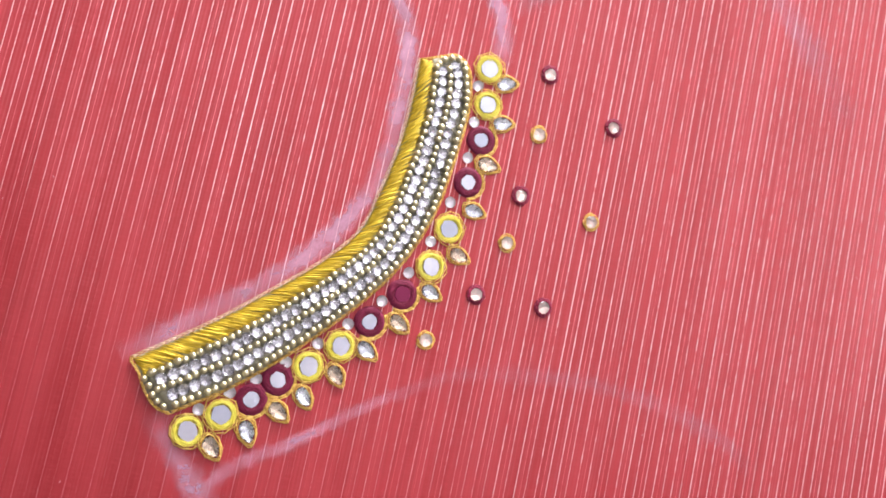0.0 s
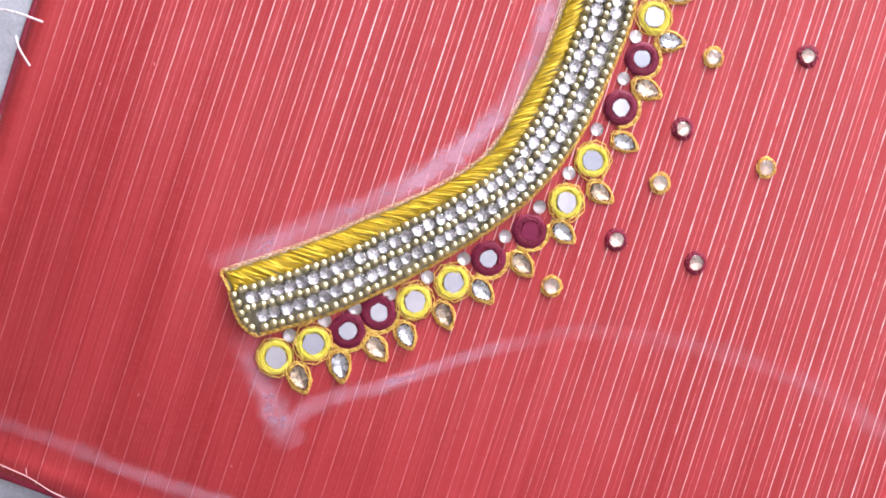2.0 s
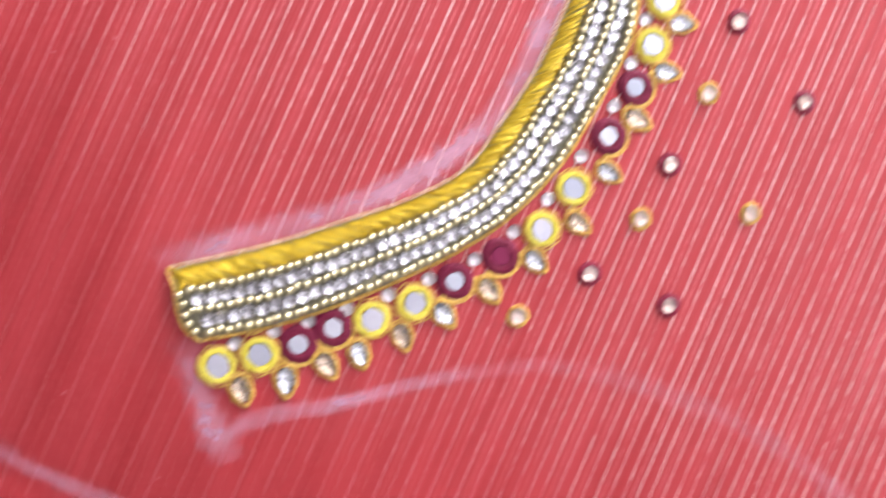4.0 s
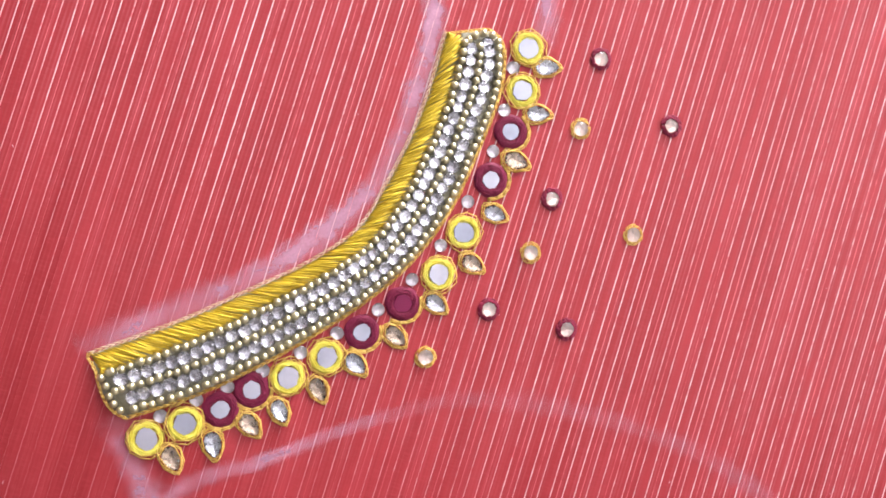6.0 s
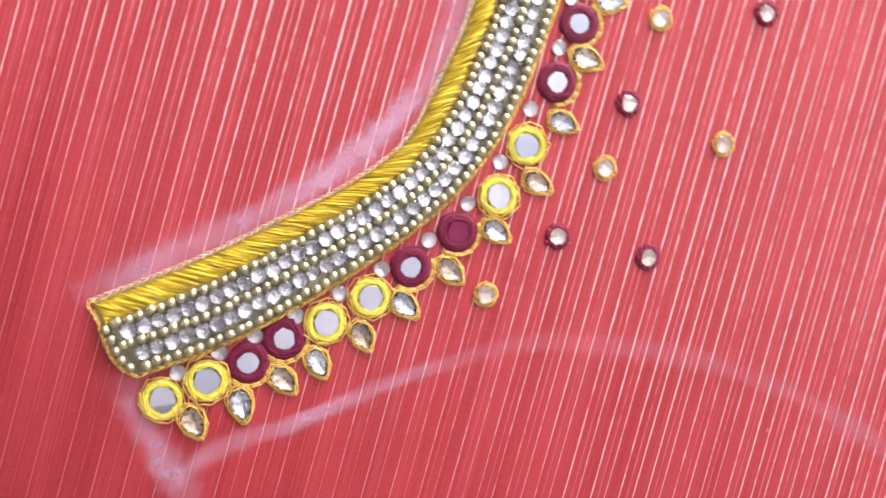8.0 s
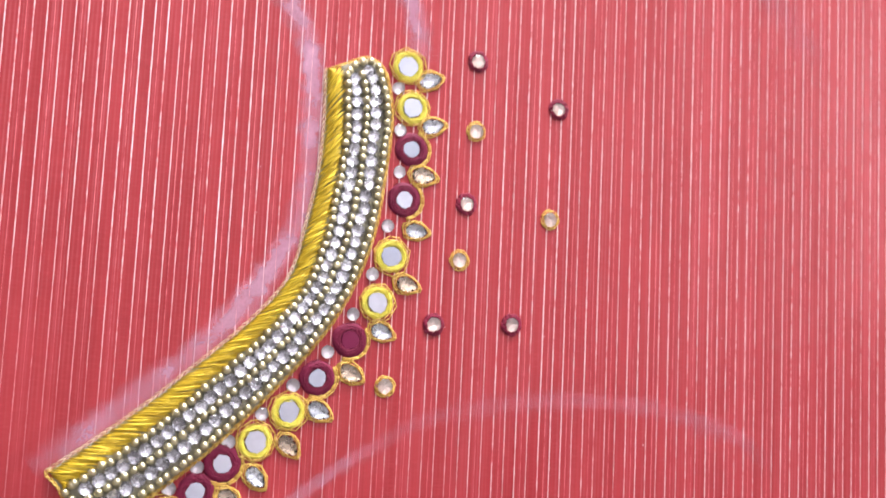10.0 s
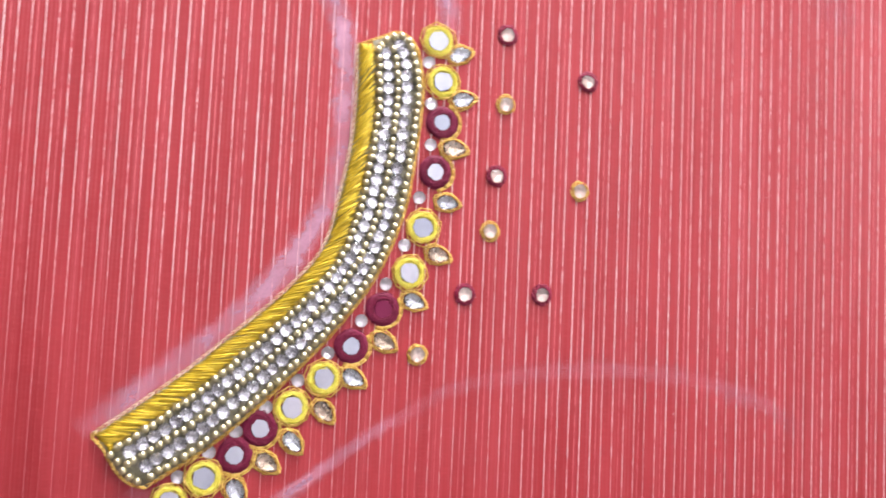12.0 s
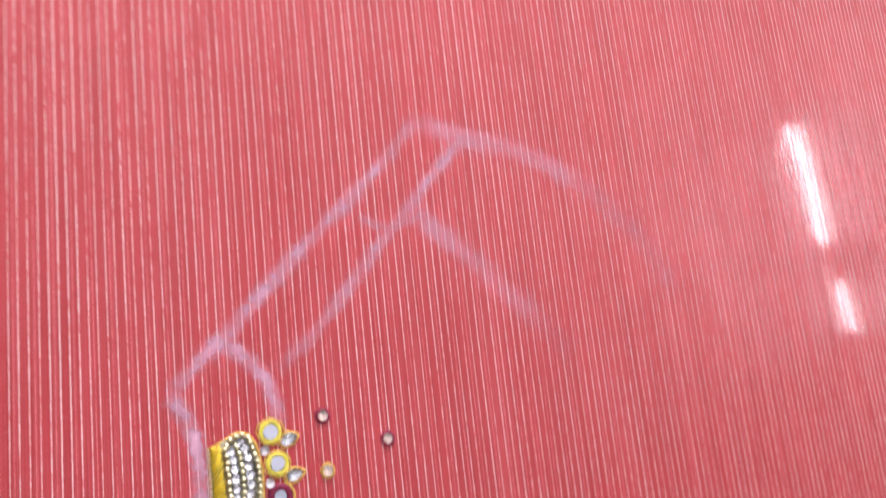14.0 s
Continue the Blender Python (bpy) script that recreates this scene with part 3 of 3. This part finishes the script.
back = part("gap_strip", mesh_from("gap_strip", verts, faces, GAP_SHADE), band, "added olive strip for the shaded gaps between the beads")
sol = back.modifiers.new("thickness", 'SOLIDIFY')
sol.thickness, sol.offset = 0.0002, 1.0

TOP_EDGE = [(2.4, 58.9), (6.8, 59.6), (10.6, 60.1), (14.6, 60.4), (17.2, 58.6), (18.6, 55.9), (19.1, 52.6)]
LOW_EDGE = [(-88.4, -22.4), (-90.2, -22.7), (-89.4, -24.4), (-88.2, -26.9), (-87.8, -29.4), (-86.6, -33.6), (-84.2, -37.4), (-80.9, -39.4)]
for points, a in ((TOP_EDGE[1:], 0.97), (LOW_EDGE[2:], 0.03)):
    rim = list(smooth_path([(x * MM, y * MM) for x, y in points], 18)) + [band_point(a, f) for f in np.linspace(0.9, 0.3, 6)]
    cap = part("gap_strip", mesh_from("gap_strip", [(p[0], p[1], ground(*p) + 0.00022) for p in rim], [tuple(range(len(rim)))], GAP_SHADE), band)
    sol = cap.modifiers.new("thickness", 'SOLIDIFY')
    sol.thickness, sol.offset = 0.0002, 0.0

rng = random.Random(11)
st = Stitches()
count = 520
for i in range(count):
    a = -0.045 + 1.045 * i / count
    b = a + 0.040 + rng.uniform(-0.009, 0.007)
    lo, hi = 0.02 + rng.uniform(-0.02, 0.02), 0.29 + rng.uniform(-0.04, 0.02)
    fa = lo + (hi - lo) * max(0.0, -a) / (b - a)
    fb = lo + (hi - lo) * (min(1.0, b) - a) / (b - a)
    p, q = band_point(max(a, 0.0), fa), band_point(min(b, 1.0), fb)
    za, zb = ground(*p) + 0.0005, ground(*q) + 0.0005
    st.add((*p, za), (*q, zb), rng.uniform(0.2, 0.55) * MM, (0.8 + rng.uniform(-0.3, 0.3)) * MM, 6, (0.4, 0.8, 1.0, 1.0, 1.0, 0.8, 0.4), 0.6)
part("satin_stitch", st.mesh("satin_stitch", SATIN), band, "slanted gold satin stitch")

st = Stitches()
chain(st, band_row(-0.014), 0.0007, 2.2 * MM, 0.32 * MM, 0.36 * MM, rng)
part("thread_border", st.mesh("thread_border", PALE_CHAIN), band, "pale gold twisted thread")
st = Stitches()
chain(st, band_row(0.985), 0.0005, 2.4 * MM, 0.46 * MM, 0.32 * MM, rng)
for points in (TOP_EDGE, LOW_EDGE):
    chain(st, smooth_path([(x * MM, y * MM) for x, y in points], 60), 0.0006, 1.7 * MM, 0.42 * MM, 0.26 * MM, rng)
part("thread_border", st.mesh("thread_border", GOLD_CHAIN), band, "golden orange chain stitch")

bead_data = bead_mesh("bead", 1.1 * MM, BEAD)
stone_data = [gem_mesh("rhinestone", 1.85 * MM, CRYSTAL, n, h, tab, k) for k, (n, tab, h) in enumerate(((8, 0.62, 0.72), (9, 0.68, 0.7), (8, 0.55, 0.78), (10, 0.72, 0.68)))]


def set_on(p, lift=0.0003, turn=0.0, tilt=(0.0, 0.0), size=1.0):
    return Matrix.LocRotScale((p[0], p[1], ground(*p) + lift), Euler((tilt[0], tilt[1], turn)), (size, size, size))


for f in (0.325, 0.595, 0.895):
    row = band_row(f)
    n = int(length_of(row) / (2.30 * MM))
    for p in even(row, n + 1)[1:-1]:
        j = (p[0] + rng.uniform(-0.16, 0.16) * MM, p[1] + rng.uniform(-0.16, 0.16) * MM)
        part("bead", bead_data, band, "", set_on(j, 0.0003, rng.uniform(0, 6), (rng.uniform(-.2, .2), rng.uniform(-.2, .2)), rng.uniform(0.94, 1.06)))
for f in (0.46, 0.735):
    row = band_row(f)
    n = int(length_of(row) / (3.22 * MM))
    for p in even(row, n + 1)[1:-1]:
        j = (p[0] + rng.uniform(-0.2, 0.2) * MM, p[1] + rng.uniform(-0.2, 0.2) * MM)
        part("rhinestone", stone_data[rng.randrange(4)], band, "", set_on(j, 0.0009, rng.uniform(0, 6), (rng.uniform(-.22, .22), rng.uniform(-.22, .22)), rng.uniform(0.95, 1.06)))
for x, y in ((8.6, 57.6), (10.4, 58.9), (12.8, 59.4), (15.2, 59.0), (16.9, 57.3),
             (-87.0, -28.6), (-85.9, -30.7), (-85.2, -33.3), (-84.2, -35.3), (-82.6, -37.0), (-85.1, -27.3), (-83.7, -32.0)):
    part("bead", bead_data, band, "", set_on((x * MM, y * MM), 0.0003, 0.0, (0.1, 0.05), rng.uniform(0.92, 1.02)))
part("rhinestone", stone_data[1], band, "", set_on((0.0140, 0.0566), 0.0009, 0.4))

# ---- round mirrors in thread rings ----
def mirror_disc(r, seed, material):
    """An irregular many-sided mirror, slightly bevelled."""
    g = random.Random(seed)
    bm = bmesh.new()
    n = 11
    angles = [2 * math.pi * (k + g.uniform(-0.2, 0.2)) / n for k in range(n)]
    rad = [r * g.uniform(0.9, 1.08) for _ in range(n)]
    low = [bm.verts.new((q * 1.03 * math.cos(a), q * 1.03 * math.sin(a), 0.0)) for a, q in zip(angles, rad)]
    mid = [bm.verts.new((q * math.cos(a), q * math.sin(a), 0.00055)) for a, q in zip(angles, rad)]
    top = [bm.verts.new((q * 0.94 * math.cos(a), q * 0.94 * math.sin(a), 0.0007)) for a, q in zip(angles, rad)]
    for k in range(n):
        j = (k + 1) % n
        bm.faces.new((low[k], low[j], mid[j], mid[k])), bm.faces.new((mid[k], mid[j], top[j], top[k]))
    bm.faces.new(top), bm.faces.new(low[::-1])
    return mesh_of("mirror", bm, material, False)


def strand(st, points, z, width, g):
    """A thread laid in short straight lengths."""
    for a, b in zip(points[:-1], points[1:]):
        dx, dy = (b[0] - a[0]) * 0.12, (b[1] - a[1]) * 0.12
        a, b = (a[0] - dx, a[1] - dy), (b[0] + dx, b[1] + dy)
        st.add((a[0], a[1], (z + g.uniform(-.06, .06)) * MM), (b[0], b[1], (z + g.uniform(-.06, .06)) * MM), width * MM, 0.05 * MM, 6, (0.75, 1.0, 1.0, 0.75), 0.9)


def loop_threads(st, g, rounds, flat=0.5, loose=1.0):
    """Rounds of straight overlapping strands laid round a centre: radius, count, height, reach, width, all in mm."""
    for r, n, z, reach, width in rounds:
        for k in range(n):
            a = 2 * math.pi * (k + g.uniform(-0.3, 0.3)) / n
            b = a + reach / r * g.uniform(0.8, 1.2)
            ra, rb = r + g.uniform(-0.5, 0.4) * loose, r + g.uniform(-0.5, 0.4) * loose
            st.add((ra * MM * math.cos(a), ra * MM * math.sin(a), (z + g.uniform(-.1, .1) * loose) * MM), (rb * MM * math.cos(b), rb * MM * math.sin(b), (z + g.uniform(-.1, .1) * loose) * MM), width * g.uniform(0.8, 1.2) * MM, 0.12 * loose * MM, 6, (0.3, 0.8, 1.0, 1.0, 0.8, 0.3), flat)


def pad(r0, r1, height, material, seed):
    """A low wound ring of thread, slightly uneven, under the loose strands."""
    g = random.Random(seed)
    n, prof = 44, ((0.0, 0.1), (0.06, 0.75), (0.25, 1.0), (0.6, 0.92), (0.88, 0.6), (1.0, 0.05))
    verts, faces = [], []
    for i in range(n):
        a = 2 * math.pi * i / n
        wob = 1 + 0.08 * noise.noise((math.cos(a) * 1.7, math.sin(a) * 1.7, seed))
        for u, h in prof:
            r = r0 * (2 - wob) + (r1 * wob - r0 * (2 - wob)) * u
            verts.append((r * MM * math.cos(a), r * MM * math.sin(a), h * height * MM * (1 + g.uniform(-.07, .07))))
    m = len(prof)
    for i in range(n):
        j = (i + 1) % n
        for k in range(m - 1):
            faces.append((i * m + k, i * m + k + 1, j * m + k + 1, j * m + k))
    return mesh_from("thread_pad", verts, faces, material)


def yellow_ring(seed):
    g = random.Random(seed)
    st = Stitches()
    loop_threads(st, g, ((3.05, 12, 0.58, 2.0, 0.2), (3.35, 14, 0.62, 2.3, 0.2), (3.65, 15, 0.6, 2.5, 0.22), (3.95, 16, 0.5, 2.6, 0.22)), 0.6)
    return st.mesh("thread_ring", LEMON)


def maroon_ring(seed):
    g = random.Random(seed)
    st = Stitches()
    loop_threads(st, g, ((2.7, 26, 0.6, 1.5, 0.22), (3.1, 30, 0.7, 1.8, 0.24), (3.5, 32, 0.68, 1.8, 0.24), (3.9, 34, 0.55, 1.8, 0.24), (4.3, 36, 0.36, 1.8, 0.24), (4.6, 36, 0.18, 1.6, 0.24)), 0.35, 0.8)
    return st.mesh("thread_ring", MAROON)


def jagged_outline(seed):
    """Two uneven rounds of short straight gold stitches that overlap at their ends."""
    g = random.Random(seed)
    st = Stitches()
    for r, n, z in ((4.4, 11, 0.42), (4.95, 12, 0.3)):
        turn = g.uniform(0, 1)
        p = [((r + g.uniform(-0.28, 0.28)) * MM, 2 * math.pi * (k + turn + g.uniform(-0.22, 0.22)) / n) for k in range(n)]
        p = [(q * math.cos(a), q * math.sin(a)) for q, a in p]
        strand(st, p + [p[0]], z, 0.3, g)
        for k in range(n):
            a, b = p[k], p[(k + 1) % n]
            m = ((a[0] + b[0]) * 0.5 * g.uniform(0.93, 1.02), (a[1] + b[1]) * 0.5 * g.uniform(0.93, 1.02))
            strand(st, [a, m], z + 0.12, 0.24, g)
    return st.mesh("outline_stitch", GOLD_CHAIN)


yellow_rings = [yellow_ring(k) for k in range(3)]
maroon_rings = [maroon_ring(k + 20) for k in range(3)]
yellow_pads = [pad(2.75, 4.2, 0.6, LEMON, k) for k in range(2)]
maroon_pads = [pad(2.45, 4.75, 0.72, MAROON, k + 5) for k in range(2)]
yellow_outline = [jagged_outline(k + 40) for k in range(4)]
MIRRORS = [(25.7, 55.8), (23.8, 44.2), (20.4, 33.0), (14.6, 20.0), (6.9, 5.9), (-0.3, -5.2), (-10.3, -12.8), (-21.3, -20.0), (-30.8, -26.1), (-40.9, -31.0), (-50.2, -33.8), (-58.1, -38.4), (-67.1, -41.5), (-76.6, -44.9)]
for i, (x, y) in enumerate(MIRRORS):
    red = i % 4 > 1
    g = random.Random(100 + i)
    root = tagged(new("mirror_motif"), "small round mirror in a maroon thread ring on red silk" if red else "small round mirror in a bright yellow chain-stitched ring on red silk", "mirror", "mirrors along the neckline")
    root.matrix_basis = set_on((x * MM, y * MM), 0.0001, g.uniform(0, 6), (0, 0), 1.0 if red else 1.06)
    turn = root.rotation_euler.z
    lean = Euler((g.uniform(-.04, .04) - 0.02, g.uniform(-.04, .04) + 0.04, 0)).to_matrix().to_4x4()
    tilt = pose(0, 0, 0, 0, 0, -math.degrees(turn)) @ lean
    part("mirror", mirror_disc((2.55 if red else 2.85) * MM, i, DARK_REFLECTION if i == 6 else MIRROR), root, "mirror with a dark reflection set as its colour" if i == 6 else "", tilt)
    part("thread_pad", (maroon_pads if red else yellow_pads)[g.randrange(2)], root)
    part("thread_ring", (maroon_rings if red else yellow_rings)[g.randrange(3)], root)
    if not red:
        part("outline_stitch", yellow_outline[i % 4], root, "golden outline stitch")

# ---- drop stones in gold thread ----
def drop_stone(materials):
    """A flat pear-shaped faceted stone with its tip at +x."""
    def outline(t, scale):
        x, y = pear(t, 3.3 * scale, 2.5 * scale)
        return x * MM, y * MM
    return cut_stone("stone", outline, materials, 10, 2.0 * MM, (0.06 * MM, 0.38 * MM, 0.68 * MM, 0.86 * MM), 0.52, 8)


def drop_outline(seed):
    g = random.Random(seed)
    st = Stitches()
    for long, wide, z, n in ((4.15, 3.15, 0.3, 11), (3.7, 2.8, 0.42, 9), (4.55, 3.5, 0.2, 10)):
        ts = [2 * math.pi * (k + (g.uniform(-.25, .25) if 0 < k < n else 0)) / n for k in range(n + 1)]
        pts = []
        for t in ts:
            x, y = pear(t, long, wide)
            pts.append(((x + g.uniform(-.14, .14)) * MM, (y + g.uniform(-.14, .14)) * MM))
        strand(st, pts, z, 0.31, g)
    st.add((3.5 * MM, 0, 0.4 * MM), (4.7 * MM, g.uniform(-.3, .3) * MM, 0.2 * MM), 0.5 * MM)
    return st.mesh("thread_outline", GOLD_CHAIN)


DROPS = [(31.0, 50.7, 0), (28.3, 38.0, -3), (21.8, 25.1, -22), (15.7, 10.8, -24), (9.1, -2.7, -32), (-1.2, -13.2, -38), (-12.3, -21.5, -46), (-23.2, -28.4, -46), (-33.1, -34.6, -66), (-43.2, -39.8, -66), (-51.0, -42.9, -52), (-60.3, -47.5, -80), (-70.6, -50.3, -66)]
SMOKY = (2, 4, 6, 8, 10, 12)
stone_smoke, stone_clear = drop_stone(SMOKE), drop_stone(CLEAR)
outlines = [drop_outline(k) for k in range(4)]
for i, (x, y, a) in enumerate(DROPS):
    g = random.Random(300 + i)
    root = tagged(new("drop_stone"), "smoky beige drop stone outlined in gold thread" if i in SMOKY else "clear silver drop stone outlined in gold thread", "gemstone", "drop stones along the neckline")
    root.matrix_basis = set_on((x * MM, y * MM), 0.00012, radians(a), (0, 0), g.uniform(0.95, 1.04))
    part("stone", stone_smoke if i in SMOKY else stone_clear, root, "", Euler((g.uniform(-.12, .12), g.uniform(-.12, .12), 0)).to_matrix().to_4x4())
    part("thread_outline", outlines[g.randrange(4)], root)

# gold chain that joins the drops round the maroon mirrors
for i in (2, 3, 6, 7, 10, 11):
    x, y = MIRRORS[i]
    (xa, ya), (xb, yb) = MIRRORS[i - 1], MIRRORS[i + 1]
    mid = math.atan2(xb - xa, -(yb - ya))
    g = random.Random(i)
    st = Stitches()
    for r in (4.95, 5.25, 5.6):
        strand(st, [((x + (r + g.uniform(-.15, .15)) * math.cos(t)) * MM, (y + (r + g.uniform(-.15, .15)) * math.sin(t)) * MM) for t in np.linspace(mid - 1.25, mid + 1.25, 7)], 0.4, 0.34, g)
    joint = tagged(new("joining_stitch", st.mesh("joining_stitch", GOLD_CHAIN)), "golden chain stitch curving round a maroon mirror", "stitching", "joining stitches")
    joint.location.z = ground(x * MM, y * MM)

# ---- small crystals between the band and the mirrors ----
small_data = [gem_mesh("crystal", 1.8 * MM, PEARL_CRYSTAL, n, 0.7, 0.6, n) for n in (12, 14)]
for i, (x, y) in enumerate([(21.3, 50.4), (18.6, 38.9), (15.3, 27.8), (8.1, 14.2), (0.4, 2.5), (-7.6, -6.4), (-16.9, -14.2), (-27.9, -20.0), (-37.5, -24.7), (-47.3, -29.0), (-56.3, -32.7), (-64.1, -35.6), (-73.0, -39.3)]):
    g = random.Random(500 + i)
    ob = tagged(new("crystal", small_data[i % 2]), "small round silver crystal sewn beside the neckline band", "crystal", "crystals beside the band")
    ob.matrix_basis = set_on((x * MM, y * MM), 0.0001, g.uniform(0, 6), (g.uniform(-.12, .12), g.uniform(-.12, .12)))

# ---- scattered studs ----
stud_gem = gem_mesh("crystal", 2.2 * MM, PINK_CRYSTAL, 12, 0.7, 0.55, 5)


def stud_ring(seed, red):
    g = random.Random(seed)
    st = Stitches()
    for r, n, z in ((2.25, 12, 0.5), (2.6, 13, 0.4), (2.95, 13, 0.22)):
        for k in range(n):
            a = 2 * math.pi * (k + g.uniform(-0.3, 0.3)) / n
            b = a + 2 * math.pi / n * g.uniform(1.0, 1.6)
            st.add((r * MM * math.cos(a) * g.uniform(.93, 1.12), r * MM * math.sin(a) * g.uniform(.93, 1.12), z * MM), (r * MM * math.cos(b), r * MM * math.sin(b), z * MM), g.uniform(0.5, 0.75) * (1.0 if red else 0.5) * MM, 0.1 * MM, 6, (0.3, 0.8, 1.0, 1.0, 0.8, 0.3), 0.5)
    return st.mesh("thread_ring", WINE if red else GOLD_CHAIN)


rings = {red: [stud_ring(600 + k + 10 * red, red) for k in range(2)] for red in (False, True)}
for i, (x, y, red) in enumerate([(46.8, 53.4, True), (68.0, 35.0, True), (40.6, 34.0, False), (32.1, 14.7, True), (56.1, 4.3, False), (25.7, 0.0, False), (13.6, -15.2, True), (36.0, -21.6, True), (-4.2, -27.5, False)]):
    g = random.Random(700 + i)
    root = tagged(new("crystal_stud"), "tiny pale crystal in a maroon thread ring on red silk" if red else "tiny pale crystal in a gold thread ring on red silk", "crystal", "scattered crystal studs")
    root.matrix_basis = set_on((x * MM, y * MM), 0.0001, g.uniform(0, 6))
    part("crystal", stud_gem, root, "", Euler((g.uniform(-.1, .1), g.uniform(-.1, .1), 0)).to_matrix().to_4x4())
    part("thread_ring", rings[red][i % 2], root)

# ---- lint on the cloth ----
rng = random.Random(21)
st = Stitches()
for _ in range(60):
    x, y = rng.uniform(-0.12, 0.22), rng.uniform(-0.08, 0.2)
    a = rng.uniform(0, 6)
    r = rng.uniform(0.15, 0.5) * MM
    z = ground(x, y) + 0.0002
    st.add((x - r * math.cos(a), y - r * math.sin(a), z), (x + r * math.cos(a), y + r * math.sin(a), z), rng.uniform(0.15, 0.3) * MM, 0.0001, 5)
tagged(new("lint", st.mesh("lint", PINK_THREAD)), "tiny pale pink lint specks on the red silk", "lint", kind="stuff")
